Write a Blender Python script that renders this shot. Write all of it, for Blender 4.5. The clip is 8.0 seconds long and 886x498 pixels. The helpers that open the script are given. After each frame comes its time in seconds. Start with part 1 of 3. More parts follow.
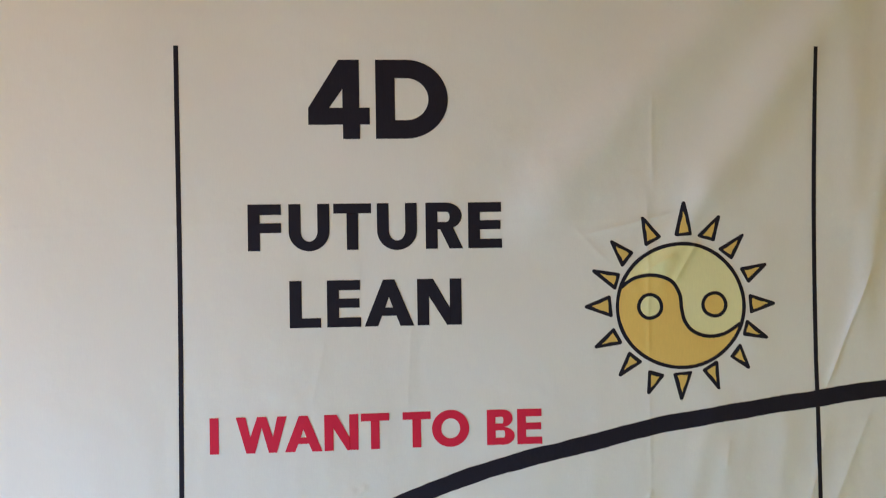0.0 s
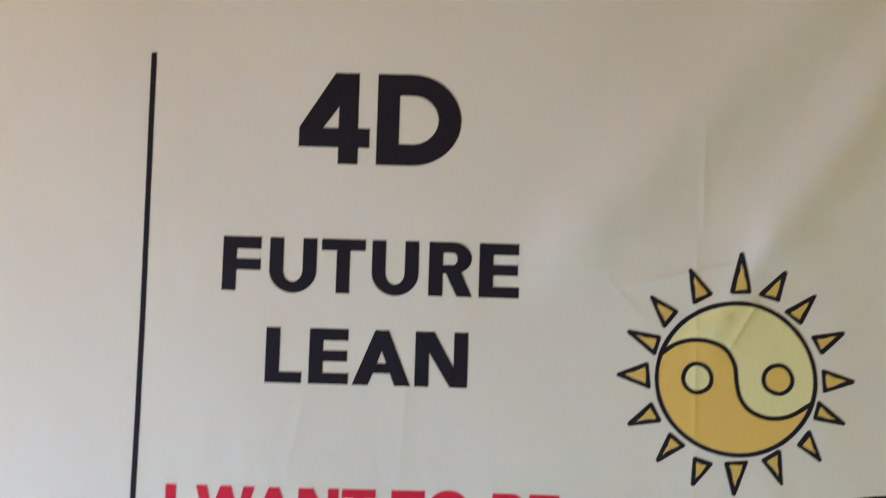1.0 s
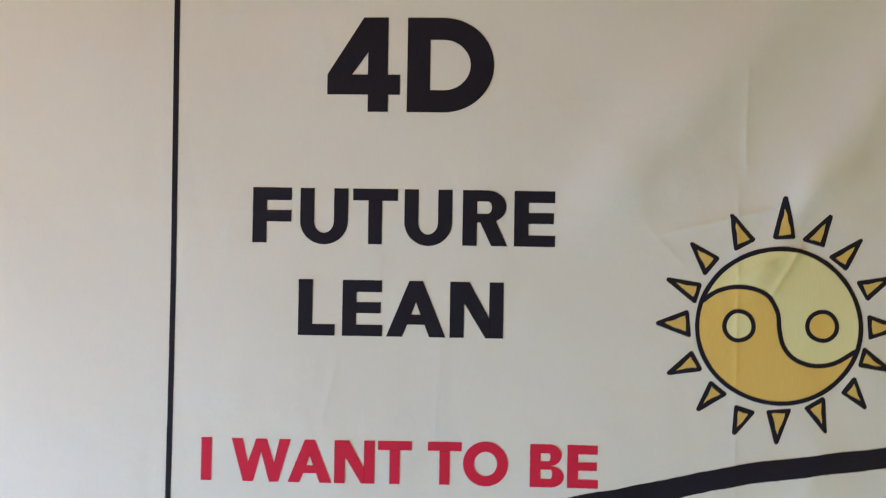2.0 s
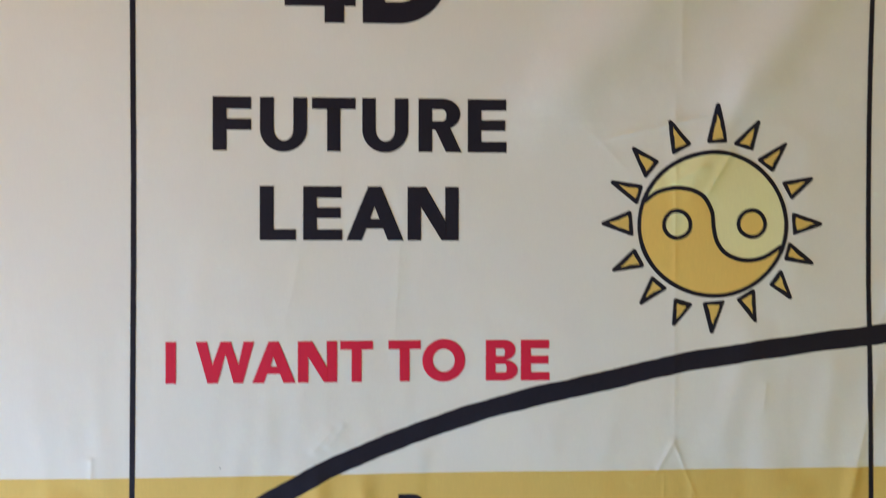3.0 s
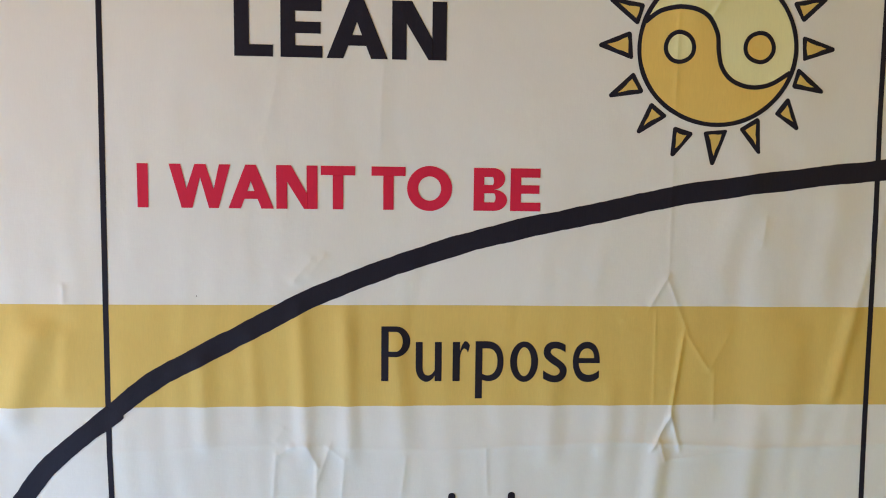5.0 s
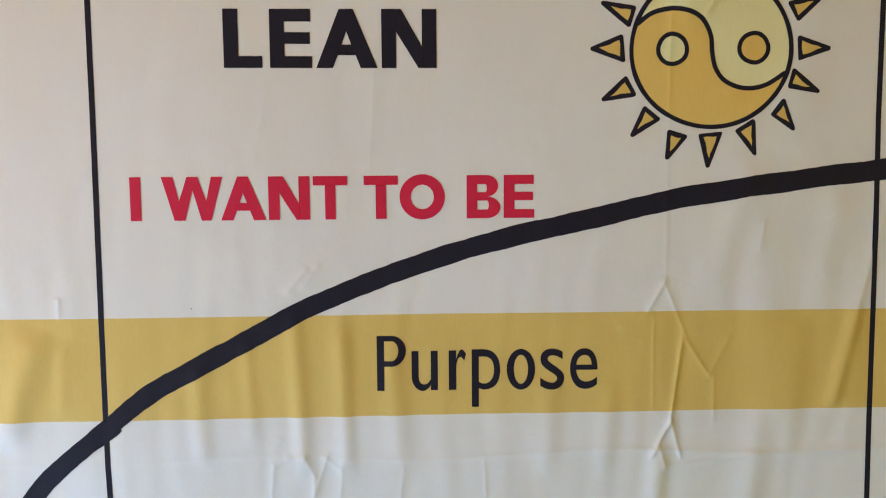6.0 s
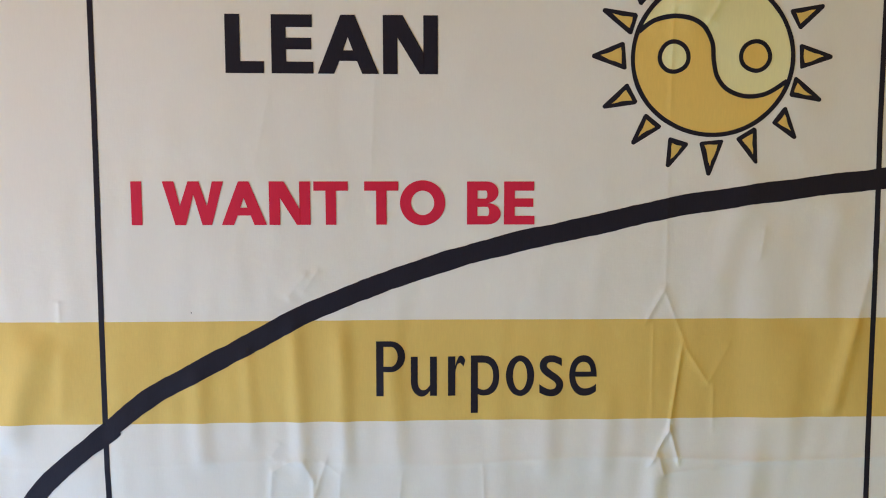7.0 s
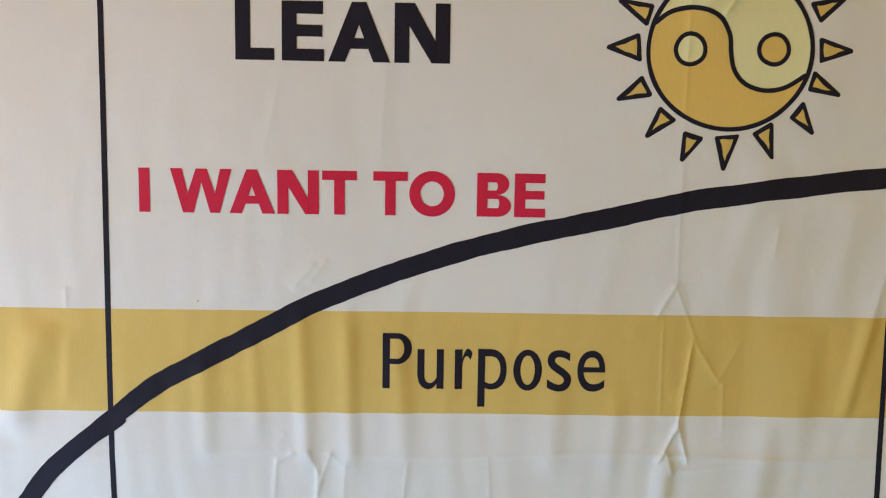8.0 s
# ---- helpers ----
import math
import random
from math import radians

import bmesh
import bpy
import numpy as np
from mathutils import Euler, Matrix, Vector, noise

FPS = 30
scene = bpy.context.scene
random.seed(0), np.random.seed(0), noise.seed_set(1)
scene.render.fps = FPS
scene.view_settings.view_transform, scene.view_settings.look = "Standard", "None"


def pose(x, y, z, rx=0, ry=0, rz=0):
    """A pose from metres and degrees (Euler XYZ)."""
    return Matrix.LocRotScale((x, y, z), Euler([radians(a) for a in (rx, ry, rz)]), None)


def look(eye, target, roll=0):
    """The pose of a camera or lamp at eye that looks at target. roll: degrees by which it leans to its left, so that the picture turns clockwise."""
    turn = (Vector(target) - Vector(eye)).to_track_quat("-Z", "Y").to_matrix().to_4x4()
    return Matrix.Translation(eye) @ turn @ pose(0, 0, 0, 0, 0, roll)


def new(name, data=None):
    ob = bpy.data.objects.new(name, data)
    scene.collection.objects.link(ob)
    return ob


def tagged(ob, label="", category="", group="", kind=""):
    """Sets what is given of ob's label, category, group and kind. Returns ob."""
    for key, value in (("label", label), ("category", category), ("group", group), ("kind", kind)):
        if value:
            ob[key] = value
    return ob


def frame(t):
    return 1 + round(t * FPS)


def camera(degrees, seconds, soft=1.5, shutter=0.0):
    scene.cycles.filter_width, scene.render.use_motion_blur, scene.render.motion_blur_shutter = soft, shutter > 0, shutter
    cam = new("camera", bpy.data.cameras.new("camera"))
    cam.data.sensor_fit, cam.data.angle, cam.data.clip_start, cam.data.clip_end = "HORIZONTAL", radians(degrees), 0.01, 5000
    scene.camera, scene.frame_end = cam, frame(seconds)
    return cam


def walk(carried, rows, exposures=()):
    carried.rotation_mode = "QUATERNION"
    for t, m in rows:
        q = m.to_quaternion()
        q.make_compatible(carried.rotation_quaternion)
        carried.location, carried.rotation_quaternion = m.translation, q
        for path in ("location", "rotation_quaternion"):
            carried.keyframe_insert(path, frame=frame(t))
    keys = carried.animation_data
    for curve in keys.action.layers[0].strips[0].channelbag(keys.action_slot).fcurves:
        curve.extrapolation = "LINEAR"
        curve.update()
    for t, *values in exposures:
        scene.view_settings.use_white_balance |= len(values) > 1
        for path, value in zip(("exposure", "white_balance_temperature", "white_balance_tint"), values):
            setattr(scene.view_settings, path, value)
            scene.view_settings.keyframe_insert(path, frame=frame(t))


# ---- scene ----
cam = camera(65.5, 8.0, soft=1.05, shutter=0.6)
PATH = [
    (0, (-0.198, -1.032, 1.599), (-0.071, 0.964, 1.594), -0.8),
    (0.2, (-0.1869, -1.0199, 1.6101), (-0.0946, 0.978, 1.6099), -0.66),
    (0.4, (-0.1833, -0.982, 1.6178), (-0.141, 1.0175, 1.6342), -0.22),
    (0.5, (-0.184, -0.97, 1.618), (-0.146, 1.029, 1.669), 0.2),
    (0.7, (-0.1609, -0.916, 1.62), (-0.1453, 1.0808, 1.7326), 0.81),
    (0.9, (-0.1414, -0.8757, 1.623), (-0.1292, 1.1213, 1.7332), 1.38),
    (1, (-0.135, -0.875, 1.619), (-0.148, 1.123, 1.706), 1.7),
    (1.1, (-0.123, -0.8624, 1.618), (-0.174, 1.136, 1.6784), 2.04),
    (1.2, (-0.118, -0.853, 1.601), (-0.179, 1.144, 1.686), 2.4),
    (2.3, (-0.178, -0.861, 1.579), (-0.199, 1.139, 1.57), 0.1),
    (2.5, (-0.18, -0.87, 1.548), (-0.17, 1.13, 1.544), -0.1),
    (2.7, (-0.1716, -0.8832, 1.5258), (-0.1334, 1.1164, 1.5097), -0.14),
    (3, (-0.172, -0.894, 1.479), (-0.069, 1.103, 1.462), 0.1),
    (3.2, (-0.1669, -0.8935, 1.4481), (-0.0449, 1.1024, 1.4075), 0.28),
    (3.5, (-0.175, -0.902, 1.398), (-0.028, 1.091, 1.326), 0.5),
    (3.7, (-0.176, -0.8986, 1.3734), (-0.0193, 1.0926, 1.2703), 0.8),
    (4, (-0.166, -0.887, 1.348), (-0.008, 1.102, 1.212), 0.9),
    (4.2, (-0.159, -0.8811, 1.3421), (-0.0003, 1.1073, 1.1974), 1.09),
    (4.5, (-0.152, -0.872, 1.334), (-0.031, 1.117, 1.168), 1.1),
    (4.7, (-0.156, -0.865, 1.328), (-0.042, 1.124, 1.155), 1),
    (5.8, (-0.124, -0.853, 1.333), (-0.067, 1.137, 1.148), -0.2),
    (6, (-0.128, -0.853, 1.338), (-0.061, 1.138, 1.159), -0.4),
    (6.5, (-0.127, -0.853, 1.343), (-0.06, 1.138, 1.17), -0.6),
    (6.8, (-0.1266, -0.8527, 1.3449), (-0.0592, 1.1378, 1.1626), -0.21),
    (7, (-0.125, -0.853, 1.346), (-0.065, 1.138, 1.166), 0),
    (7.5, (-0.121, -0.849, 1.348), (-0.075, 1.142, 1.167), 0.5),
    (8, (-0.125, -0.844, 1.344), (-0.09, 1.145, 1.143), 0.9),
]
# The phone brightens and warms its picture a little as it moves down.
EXPOSURES = ((0, 0.15, 7400, 6.5), (1.2, 0.22, 7400, 6.5), (2.5, 0.20, 7450, 6.8), (3.0, 0.23, 7550, 6.9), (3.5, 0.23, 7650, 7.6), (4.5, 0.19, 8200, 10.5), (6, 0.16, 8350, 11.6), (8, 0.17, 8350, 12))
walk(cam, [(t, look(eye, target, roll)) for t, eye, target, roll in PATH], EXPOSURES)

# ---- light ----
world = bpy.data.worlds.new("sky")
scene.world = world
world.use_nodes = True
wn = world.node_tree
sky = wn.nodes.new("ShaderNodeTexSky")
sky.sky_type = "NISHITA"
sky.sun_disc = False
sky.sun_elevation = radians(30)
sky.sun_rotation = radians(90)
wn.nodes["Background"].inputs[1].default_value = 0.1
wn.links.new(sky.outputs[0], wn.nodes["Background"].inputs[0])
sun_data = bpy.data.lights.new("sun", "SUN")
sun_data.energy, sun_data.angle, sun_data.color = 5.0, radians(0.5), (1.0, 0.93, 0.80)
sun_lamp = new("sun", sun_data)
sun_lamp.matrix_world = look((6, 0, 3.46), (0, 0, 0))

# Lamps in the tall, unseen west window: the clear upper one is daylight from the left,
# the lower one an added blue fill that cools the banner's lower left.
WIN_Y0, WIN_Y1, WIN_Z0, WIN_Z1, TRANSOM, WEST = -1.85, -0.45, 0.06, 1.58, 0.84, -2.05


# Area lamp in the west opening; colour and aim fitted to the banner's tint.
def daylight(name, z0, z1, watts, colour, turn, drop, spread):
    data = bpy.data.lights.new(name, "AREA")
    data.shape, data.size, data.size_y = "RECTANGLE", WIN_Y1 - WIN_Y0 - 0.1, z1 - z0
    data.energy, data.color, data.spread = watts, colour, radians(spread)
    mid = (WEST - 0.05, (WIN_Y0 + WIN_Y1) / 2, (z0 + z1) / 2)
    new(name, data).matrix_world = look(mid, (mid[0] + 1, mid[1] + turn, mid[2] - drop))


daylight("upper_daylight", 0.94, 1.42, 25.0, (1.0, 0.895, 0.88), 0.0, 0.0, 180)
daylight("low_blue_fill", 0.12, 0.70, 36.0, (0.09, 0.42, 1.0), 0.5, 0.45, 138)
# Added green-yellow fill in the east opening; it lifts the banner's right side.
fill_data = bpy.data.lights.new("east_fill", "AREA")
fill_data.shape, fill_data.size, fill_data.size_y, fill_data.energy, fill_data.color = "RECTANGLE", 1.4, 1.3, 3.3, (0.95, 1.0, 0.45)
new("east_fill", fill_data).matrix_world = look((1.135, -1.75, 1.2), (0, -1.75, 1.2))


# ---- materials ----
def node_material(name, roughness, spec=0.3):
    m = bpy.data.materials.new(name)
    m.use_nodes = True
    b = m.node_tree.nodes["Principled BSDF"]
    b.inputs["Roughness"].default_value = roughness
    b.inputs["Specular IOR Level"].default_value = spec
    return m, m.node_tree.nodes, m.node_tree.links, b


def fabric(name, colour, vary=0.05, roughness=0.75, weave=0.25, sheen=0.08, spec=0.25):
    """Printed polyester cloth: blotchy dye, thread-to-thread variation, a fine weave."""
    m, n, l, b = node_material(name, roughness, 0.25)
    co = n.new("ShaderNodeTexCoord")
    big = n.new("ShaderNodeTexNoise")
    big.inputs["Scale"].default_value, big.inputs["Detail"].default_value = 6.0, 4.0
    thread = n.new("ShaderNodeMapping")
    thread.inputs["Scale"].default_value = (900, 900, 70)
    fine = n.new("ShaderNodeTexNoise")
    fine.inputs["Scale"].default_value, fine.inputs["Detail"].default_value = 1.0, 2.0
    l.new(co.outputs["Object"], big.inputs["Vector"])
    l.new(co.outputs["Object"], thread.inputs["Vector"])
    l.new(thread.outputs[0], fine.inputs["Vector"])
    add = n.new("ShaderNodeMath")
    add.operation = "ADD"
    l.new(big.outputs["Fac"], add.inputs[0])
    l.new(fine.outputs["Fac"], add.inputs[1])
    ramp = n.new("ShaderNodeMapRange")
    ramp.inputs["From Min"].default_value, ramp.inputs["From Max"].default_value = 0.6, 1.4
    ramp.inputs["To Min"].default_value, ramp.inputs["To Max"].default_value = 1 - vary, 1 + vary
    l.new(add.outputs[0], ramp.inputs["Value"])
    mul = n.new("ShaderNodeVectorMath")
    mul.operation = "SCALE"
    mul.inputs[0].default_value = colour
    l.new(ramp.outputs[0], mul.inputs["Scale"])
    l.new(mul.outputs[0], b.inputs["Base Color"])
    cross = n.new("ShaderNodeMapping")
    cross.inputs["Scale"].default_value = (90, 900, 800)
    weft = n.new("ShaderNodeTexNoise")
    weft.inputs["Scale"].default_value, weft.inputs["Detail"].default_value = 1.0, 2.0
    l.new(co.outputs["Object"], cross.inputs["Vector"])
    l.new(cross.outputs[0], weft.inputs["Vector"])
    both = n.new("ShaderNodeMath")
    both.operation = "ADD"
    l.new(fine.outputs["Fac"], both.inputs[0])
    l.new(weft.outputs["Fac"], both.inputs[1])
    crumple = n.new("ShaderNodeTexNoise")
    crumple.inputs["Scale"].default_value, crumple.inputs["Detail"].default_value = 35.0, 5.0
    l.new(co.outputs["Object"], crumple.inputs["Vector"])
    bump_a, bump_b = n.new("ShaderNodeBump"), n.new("ShaderNodeBump")
    bump_a.inputs["Strength"].default_value, bump_a.inputs["Distance"].default_value = weave, 0.0003
    bump_b.inputs["Strength"].default_value, bump_b.inputs["Distance"].default_value = 0.35, 0.0015
    l.new(both.outputs[0], bump_a.inputs["Height"])
    l.new(crumple.outputs["Fac"], bump_b.inputs["Height"])
    l.new(bump_b.outputs[0], bump_a.inputs["Normal"])
    l.new(bump_a.outputs[0], b.inputs["Normal"])
    b.inputs["Sheen Weight"].default_value = sheen
    b.inputs["Specular IOR Level"].default_value = spec
    return m


def mottled(name, dark, light, scale, roughness, bump=0.1, stretch=(1, 1, 1)):
    m, n, l, b = node_material(name, roughness)
    co, mp, no = n.new("ShaderNodeTexCoord"), n.new("ShaderNodeMapping"), n.new("ShaderNodeTexNoise")
    mp.inputs["Scale"].default_value = stretch
    no.inputs["Scale"].default_value, no.inputs["Detail"].default_value = scale, 6.0
    ramp = n.new("ShaderNodeValToRGB")
    ramp.color_ramp.elements[0].position, ramp.color_ramp.elements[1].position = 0.3, 0.7
    ramp.color_ramp.elements[0].color, ramp.color_ramp.elements[1].color = (*dark, 1), (*light, 1)
    bu = n.new("ShaderNodeBump")
    bu.inputs["Strength"].default_value, bu.inputs["Distance"].default_value = bump, 0.003
    l.new(co.outputs["Object"], mp.inputs[0])
    l.new(mp.outputs[0], no.inputs["Vector"])
    l.new(no.outputs["Fac"], ramp.inputs[0])
    l.new(ramp.outputs[0], b.inputs["Base Color"])
    l.new(no.outputs["Fac"], bu.inputs["Height"])
    l.new(bu.outputs[0], b.inputs["Normal"])
    return m


CLOTH = fabric("cream_cloth", (0.80, 0.775, 0.73), 0.02)
INK = fabric("black_print", (0.018, 0.0155, 0.026), 0.15, 0.7, 0.25, 0.0, 0.16)
RED = fabric("crimson_print", (0.70, 0.018, 0.060), 0.06)
GOLD = fabric("mustard_print", (0.75, 0.515, 0.155), 0.05)
AMBER = fabric("amber_print", (0.85, 0.57, 0.165), 0.05)
LEMON = fabric("pale_yellow_print", (0.86, 0.81, 0.45), 0.04)
# Unseen room surfaces, coloured for the light they bounce onto the banner.
WARM_BOUNCE = mottled("warm_bounce_plaster", (0.73, 0.475, 0.08), (0.78, 0.515, 0.10), 9, 0.9)
NEUTRAL_BOUNCE = mottled("neutral_bounce_plaster", (0.40, 0.43, 0.36), (0.45, 0.48, 0.40), 9, 0.9)
RED_BOUNCE = mottled("red_bounce_paint", (0.55, 0.255, 0.035), (0.60, 0.28, 0.04), 5, 0.9)
COOL_BOUNCE = mottled("cool_bounce_carpet", (0.08, 0.21, 0.33), (0.11, 0.27, 0.42), 60, 0.95, 0.6)
YELLOW_BOUNCE = mottled("yellow_bounce_plaster", (0.75, 0.50, 0.05), (0.80, 0.54, 0.06), 9, 0.9)
PAINT = mottled("white_frame_paint", (0.72, 0.71, 0.68), (0.8, 0.79, 0.76), 12, 0.5)
GLASS, gn, gl, gb = node_material("glass", 0.02, 0.5)
gb.inputs["Transmission Weight"].default_value = 1.0


# ---- the room ----
def slab(name, x0, x1, y0, y1, z0, z1, material, parent=None, label=""):
    bm = bmesh.new()
    bmesh.ops.create_cube(bm, size=1)
    bmesh.ops.transform(bm, matrix=Matrix.Translation(((x0 + x1) / 2, (y0 + y1) / 2, (z0 + z1) / 2)) @ Matrix.Diagonal((x1 - x0, y1 - y0, z1 - z0, 1)), verts=bm.verts)
    return part(name, bm, material, parent, label)


def part(name, bm, material, parent=None, label=""):
    me = bpy.data.meshes.new(name)
    bm.to_mesh(me)
    bm.free()
    me.materials.append(material)
    ob = new(name, me)
    ob.parent = parent
    return tagged(ob, label)


EAST, SOUTH, TOP, WALL = 1.1, -3.3, 2.45, 0.005
# The room is out of view; it closes the place and tints the bounce.
tagged(slab("floor", WEST - 0.2, EAST + 0.2, SOUTH - 0.2, WALL + 0.2, -0.1, 0, COOL_BOUNCE), "unseen flat carpet floor, slate-blue to bounce cool light", "floor", kind="structure")
tagged(slab("ceiling", WEST - 0.2, EAST + 0.2, SOUTH - 0.2, WALL + 0.2, TOP, TOP + 0.1, RED_BOUNCE), "unseen plain plaster ceiling, painted orange to bounce warm light", "ceiling", kind="structure")
tagged(slab("wall_north", WEST - 0.2, EAST + 0.2, WALL, WALL + 0.2, 0, TOP, WARM_BOUNCE), "warm plaster wall behind the hanging banner", "wall", kind="structure")
tagged(slab("wall_south", WEST - 0.2, EAST + 0.2, SOUTH - 0.2, SOUTH, 0, TOP, NEUTRAL_BOUNCE), "unseen plain plaster wall, sage-grey to bounce less red light", "wall", kind="structure")


def wall_with_window(name, x0, x1, y0, y1, z0, z1, material, label):
    """A wall across the room's side, with one opening."""
    wall = tagged(new(name), label, "wall", kind="structure")
    slab("pier", x0, x1, SOUTH, y0, 0, TOP, material, wall)
    slab("pier", x0, x1, y1, WALL, 0, TOP, material, wall)
    slab("apron", x0, x1, y0, y1, 0, z0, material, wall)
    slab("lintel", x0, x1, y0, y1, z1, TOP, material, wall)


def window(name, x, y0, y1, z0, z1, transom, label):
    """A painted frame with two panes, one above the other; x: the frame's middle."""
    ob = tagged(new(name), label, "window", kind="structure")
    for a, b, c, d in ((y0, y1, z0, z0 + 0.05), (y0, y1, z1 - 0.05, z1), (y0, y0 + 0.05, z0 + 0.05, z1 - 0.05), (y1 - 0.05, y1, z0 + 0.05, z1 - 0.05)):
        slab("frame_bar", x - 0.03, x + 0.03, a, b, c, d, PAINT, ob)
    slab("transom", x - 0.03, x + 0.03, y0 + 0.05, y1 - 0.05, transom - 0.03, transom + 0.03, PAINT, ob)
    for c, d in ((z0 + 0.05, transom - 0.03), (transom + 0.03, z1 - 0.05)):
        slab("pane", x - 0.002, x + 0.002, y0 + 0.05, y1 - 0.05, c, d, GLASS, ob).visible_shadow = False


wall_with_window("wall_west", WEST - 0.2, WEST, WIN_Y0, WIN_Y1, WIN_Z0, WIN_Z1, WARM_BOUNCE, "unseen plaster wall with a tall window opening, ochre to bounce warm light")
window("window_1", WEST - 0.15, WIN_Y0, WIN_Y1, WIN_Z0, WIN_Z1, TRANSOM, "tall white framed window letting in cool daylight")
# Unseen east window, added so that sun bounces off floor and walls.
wall_with_window("wall_east", EAST, EAST + 0.12, -2.55, -0.95, 0.5, 1.9, YELLOW_BOUNCE, "unseen ochre bounce wall with a window opening added for low sun")
window("window_2", EAST + 0.08, -2.55, -0.95, 0.5, 1.9, 1.3, "unseen white framed window added to let low sun in")
tagged(slab("ground", -60, 60, -60, 60, -0.5, -0.3, mottled("garden_soil", (0.1, 0.09, 0.06), (0.16, 0.14, 0.1), 3, 0.95)), "bare ground outside the room", "ground", kind="structure")


# ---- the cloth's shape: how far it stands out from its plane ----
def ridge(X, Z, x0, z0, x1, z1, w, amp, sharp=False):
    """A fold from one place to another, w wide, that dies away towards its ends."""
    dx, dz = x1 - x0, z1 - z0
    ll = dx * dx + dz * dz
    s = ((X - x0) * dx + (Z - z0) * dz) / ll
    d = ((X - x0) * dz - (Z - z0) * dx) / math.sqrt(ll)
    along = np.clip(np.minimum(s, 1 - s) * 4 + 0.35, 0, 1)
    along = along * along * (3 - 2 * along)
    across = np.exp(-np.sqrt((d / w) ** 2 + 0.08) + 0.283) if sharp else np.exp(-((d / w) ** 2))
    return amp * along * across


# Wide soft folds that hang from the banner's upper corner and down its lower half.
SOFT_HIGH = (
    (0.515, 2.03, 0.250, 1.650, 0.041, 0.0120),
    (0.40, 2.07, -0.02, 1.63, 0.050, 0.0134),
    (0.28, 1.70, 0.19, 1.53, 0.018, 0.0040),
    (0.505, 2.08, 0.520, 1.58, 0.034, 0.0034),
    (0.375, 1.62, 0.335, 1.42, 0.030, 0.0017),
    (0.290, 1.37, 0.235, 1.20, 0.022, 0.0021),
    (0.400, 1.33, 0.375, 1.17, 0.018, 0.0017),
    (0.58, 1.85, 0.515, 1.45, 0.020, 0.0040),
    (0.300, 1.30, 0.33, 1.02, 0.028, 0.0025),
    (-0.02, 1.78, -0.16, 1.66, 0.030, 0.0014),
)
SOFT_LOW = (
    (-0.286, 1.18, -0.278, 0.97, 0.012, 0.0032),
    (-0.228, 1.17, -0.221, 0.97, 0.012, 0.0034),
    (-0.165, 1.14, -0.155, 0.99, 0.014, 0.0021),
    (-0.408, 1.12, -0.402, 0.99, 0.014, 0.0025),
    (-0.345, 1.15, -0.340, 1.02, 0.010, 0.0015),
    (-0.600, 1.16, -0.648, 1.02, 0.022, 0.0056),
    (-0.57, 1.15, -0.575, 1.06, 0.010, 0.0015),
    (0.035, 1.10, 0.030, 0.97, 0.016, 0.0021),
    (0.115, 1.09, 0.105, 0.97, 0.014, 0.0018),
    (0.352, 1.16, 0.338, 0.98, 0.020, 0.0020),
    (0.428, 1.18, 0.400, 1.05, 0.010, 0.0040),
    (0.176, 1.00, 0.172, 0.86, 0.013, 0.0036),
    (0.305, 1.05, 0.295, 0.90, 0.020, 0.0028),
)
# Narrow creases, some meeting at sharp corners.
CREASE_HIGH = (
    (0.186, 1.83, 0.190, 1.69, 0.006, 0.0009),
    (0.180, 1.67, 0.181, 1.42, 0.004, 0.0010),
    (0.146, 1.543, 0.222, 1.583, 0.007, 0.0028),
    (0.181, 1.42, 0.182, 1.22, 0.004, 0.0006),
    (0.085, 1.615, 0.225, 1.648, 0.005, 0.0017),
    (0.066, 1.628, 0.118, 1.574, 0.007, 0.0008),
    (0.100, 1.665, 0.165, 1.712, 0.008, 0.0010),
    (0.258, 1.605, 0.220, 1.540, 0.006, 0.0026),
    (0.537, 1.56, 0.464, 1.375, 0.0045, 0.0028),
    (0.462, 1.31, 0.425, 1.16, 0.008, 0.0018),
    (0.535, 1.335, 0.470, 1.185, 0.007, 0.0017),
    (0.305, 1.295, 0.300, 1.255, 0.004, 0.0008),
    (-0.252, 1.245, -0.276, 1.212, 0.006, 0.0009),
    (-0.180, 1.52, -0.188, 1.36, 0.006, 0.0005),
    (-0.310, 1.46, -0.330, 1.37, 0.006, 0.0005),
)
CREASE_LOW = (
    (0.183, 1.222, 0.155, 1.172, 0.0041, 0.00170),
    (0.155, 1.178, 0.120, 1.160, 0.0061, 0.00102),
    (0.181, 1.215, 0.212, 1.140, 0.0034, 0.00102),
    (0.205, 1.148, 0.189, 1.026, 0.0031, 0.00255),
    (0.208, 1.144, 0.241, 1.094, 0.0034, 0.00119),
    (0.239, 1.094, 0.268, 1.150, 0.0048, 0.00102),
    (0.246, 1.098, 0.248, 1.030, 0.0034, 0.00076),
    (0.192, 1.040, 0.166, 0.988, 0.0031, 0.00238),
    (0.191, 1.040, 0.206, 0.986, 0.0031, 0.00204),
    (0.176, 1.006, 0.187, 0.972, 0.0031, 0.00136),
    (0.182, 0.976, 0.320, 0.992, 0.0041, 0.00119),
    (0.167, 1.175, 0.168, 1.050, 0.0020, 0.00051),
)
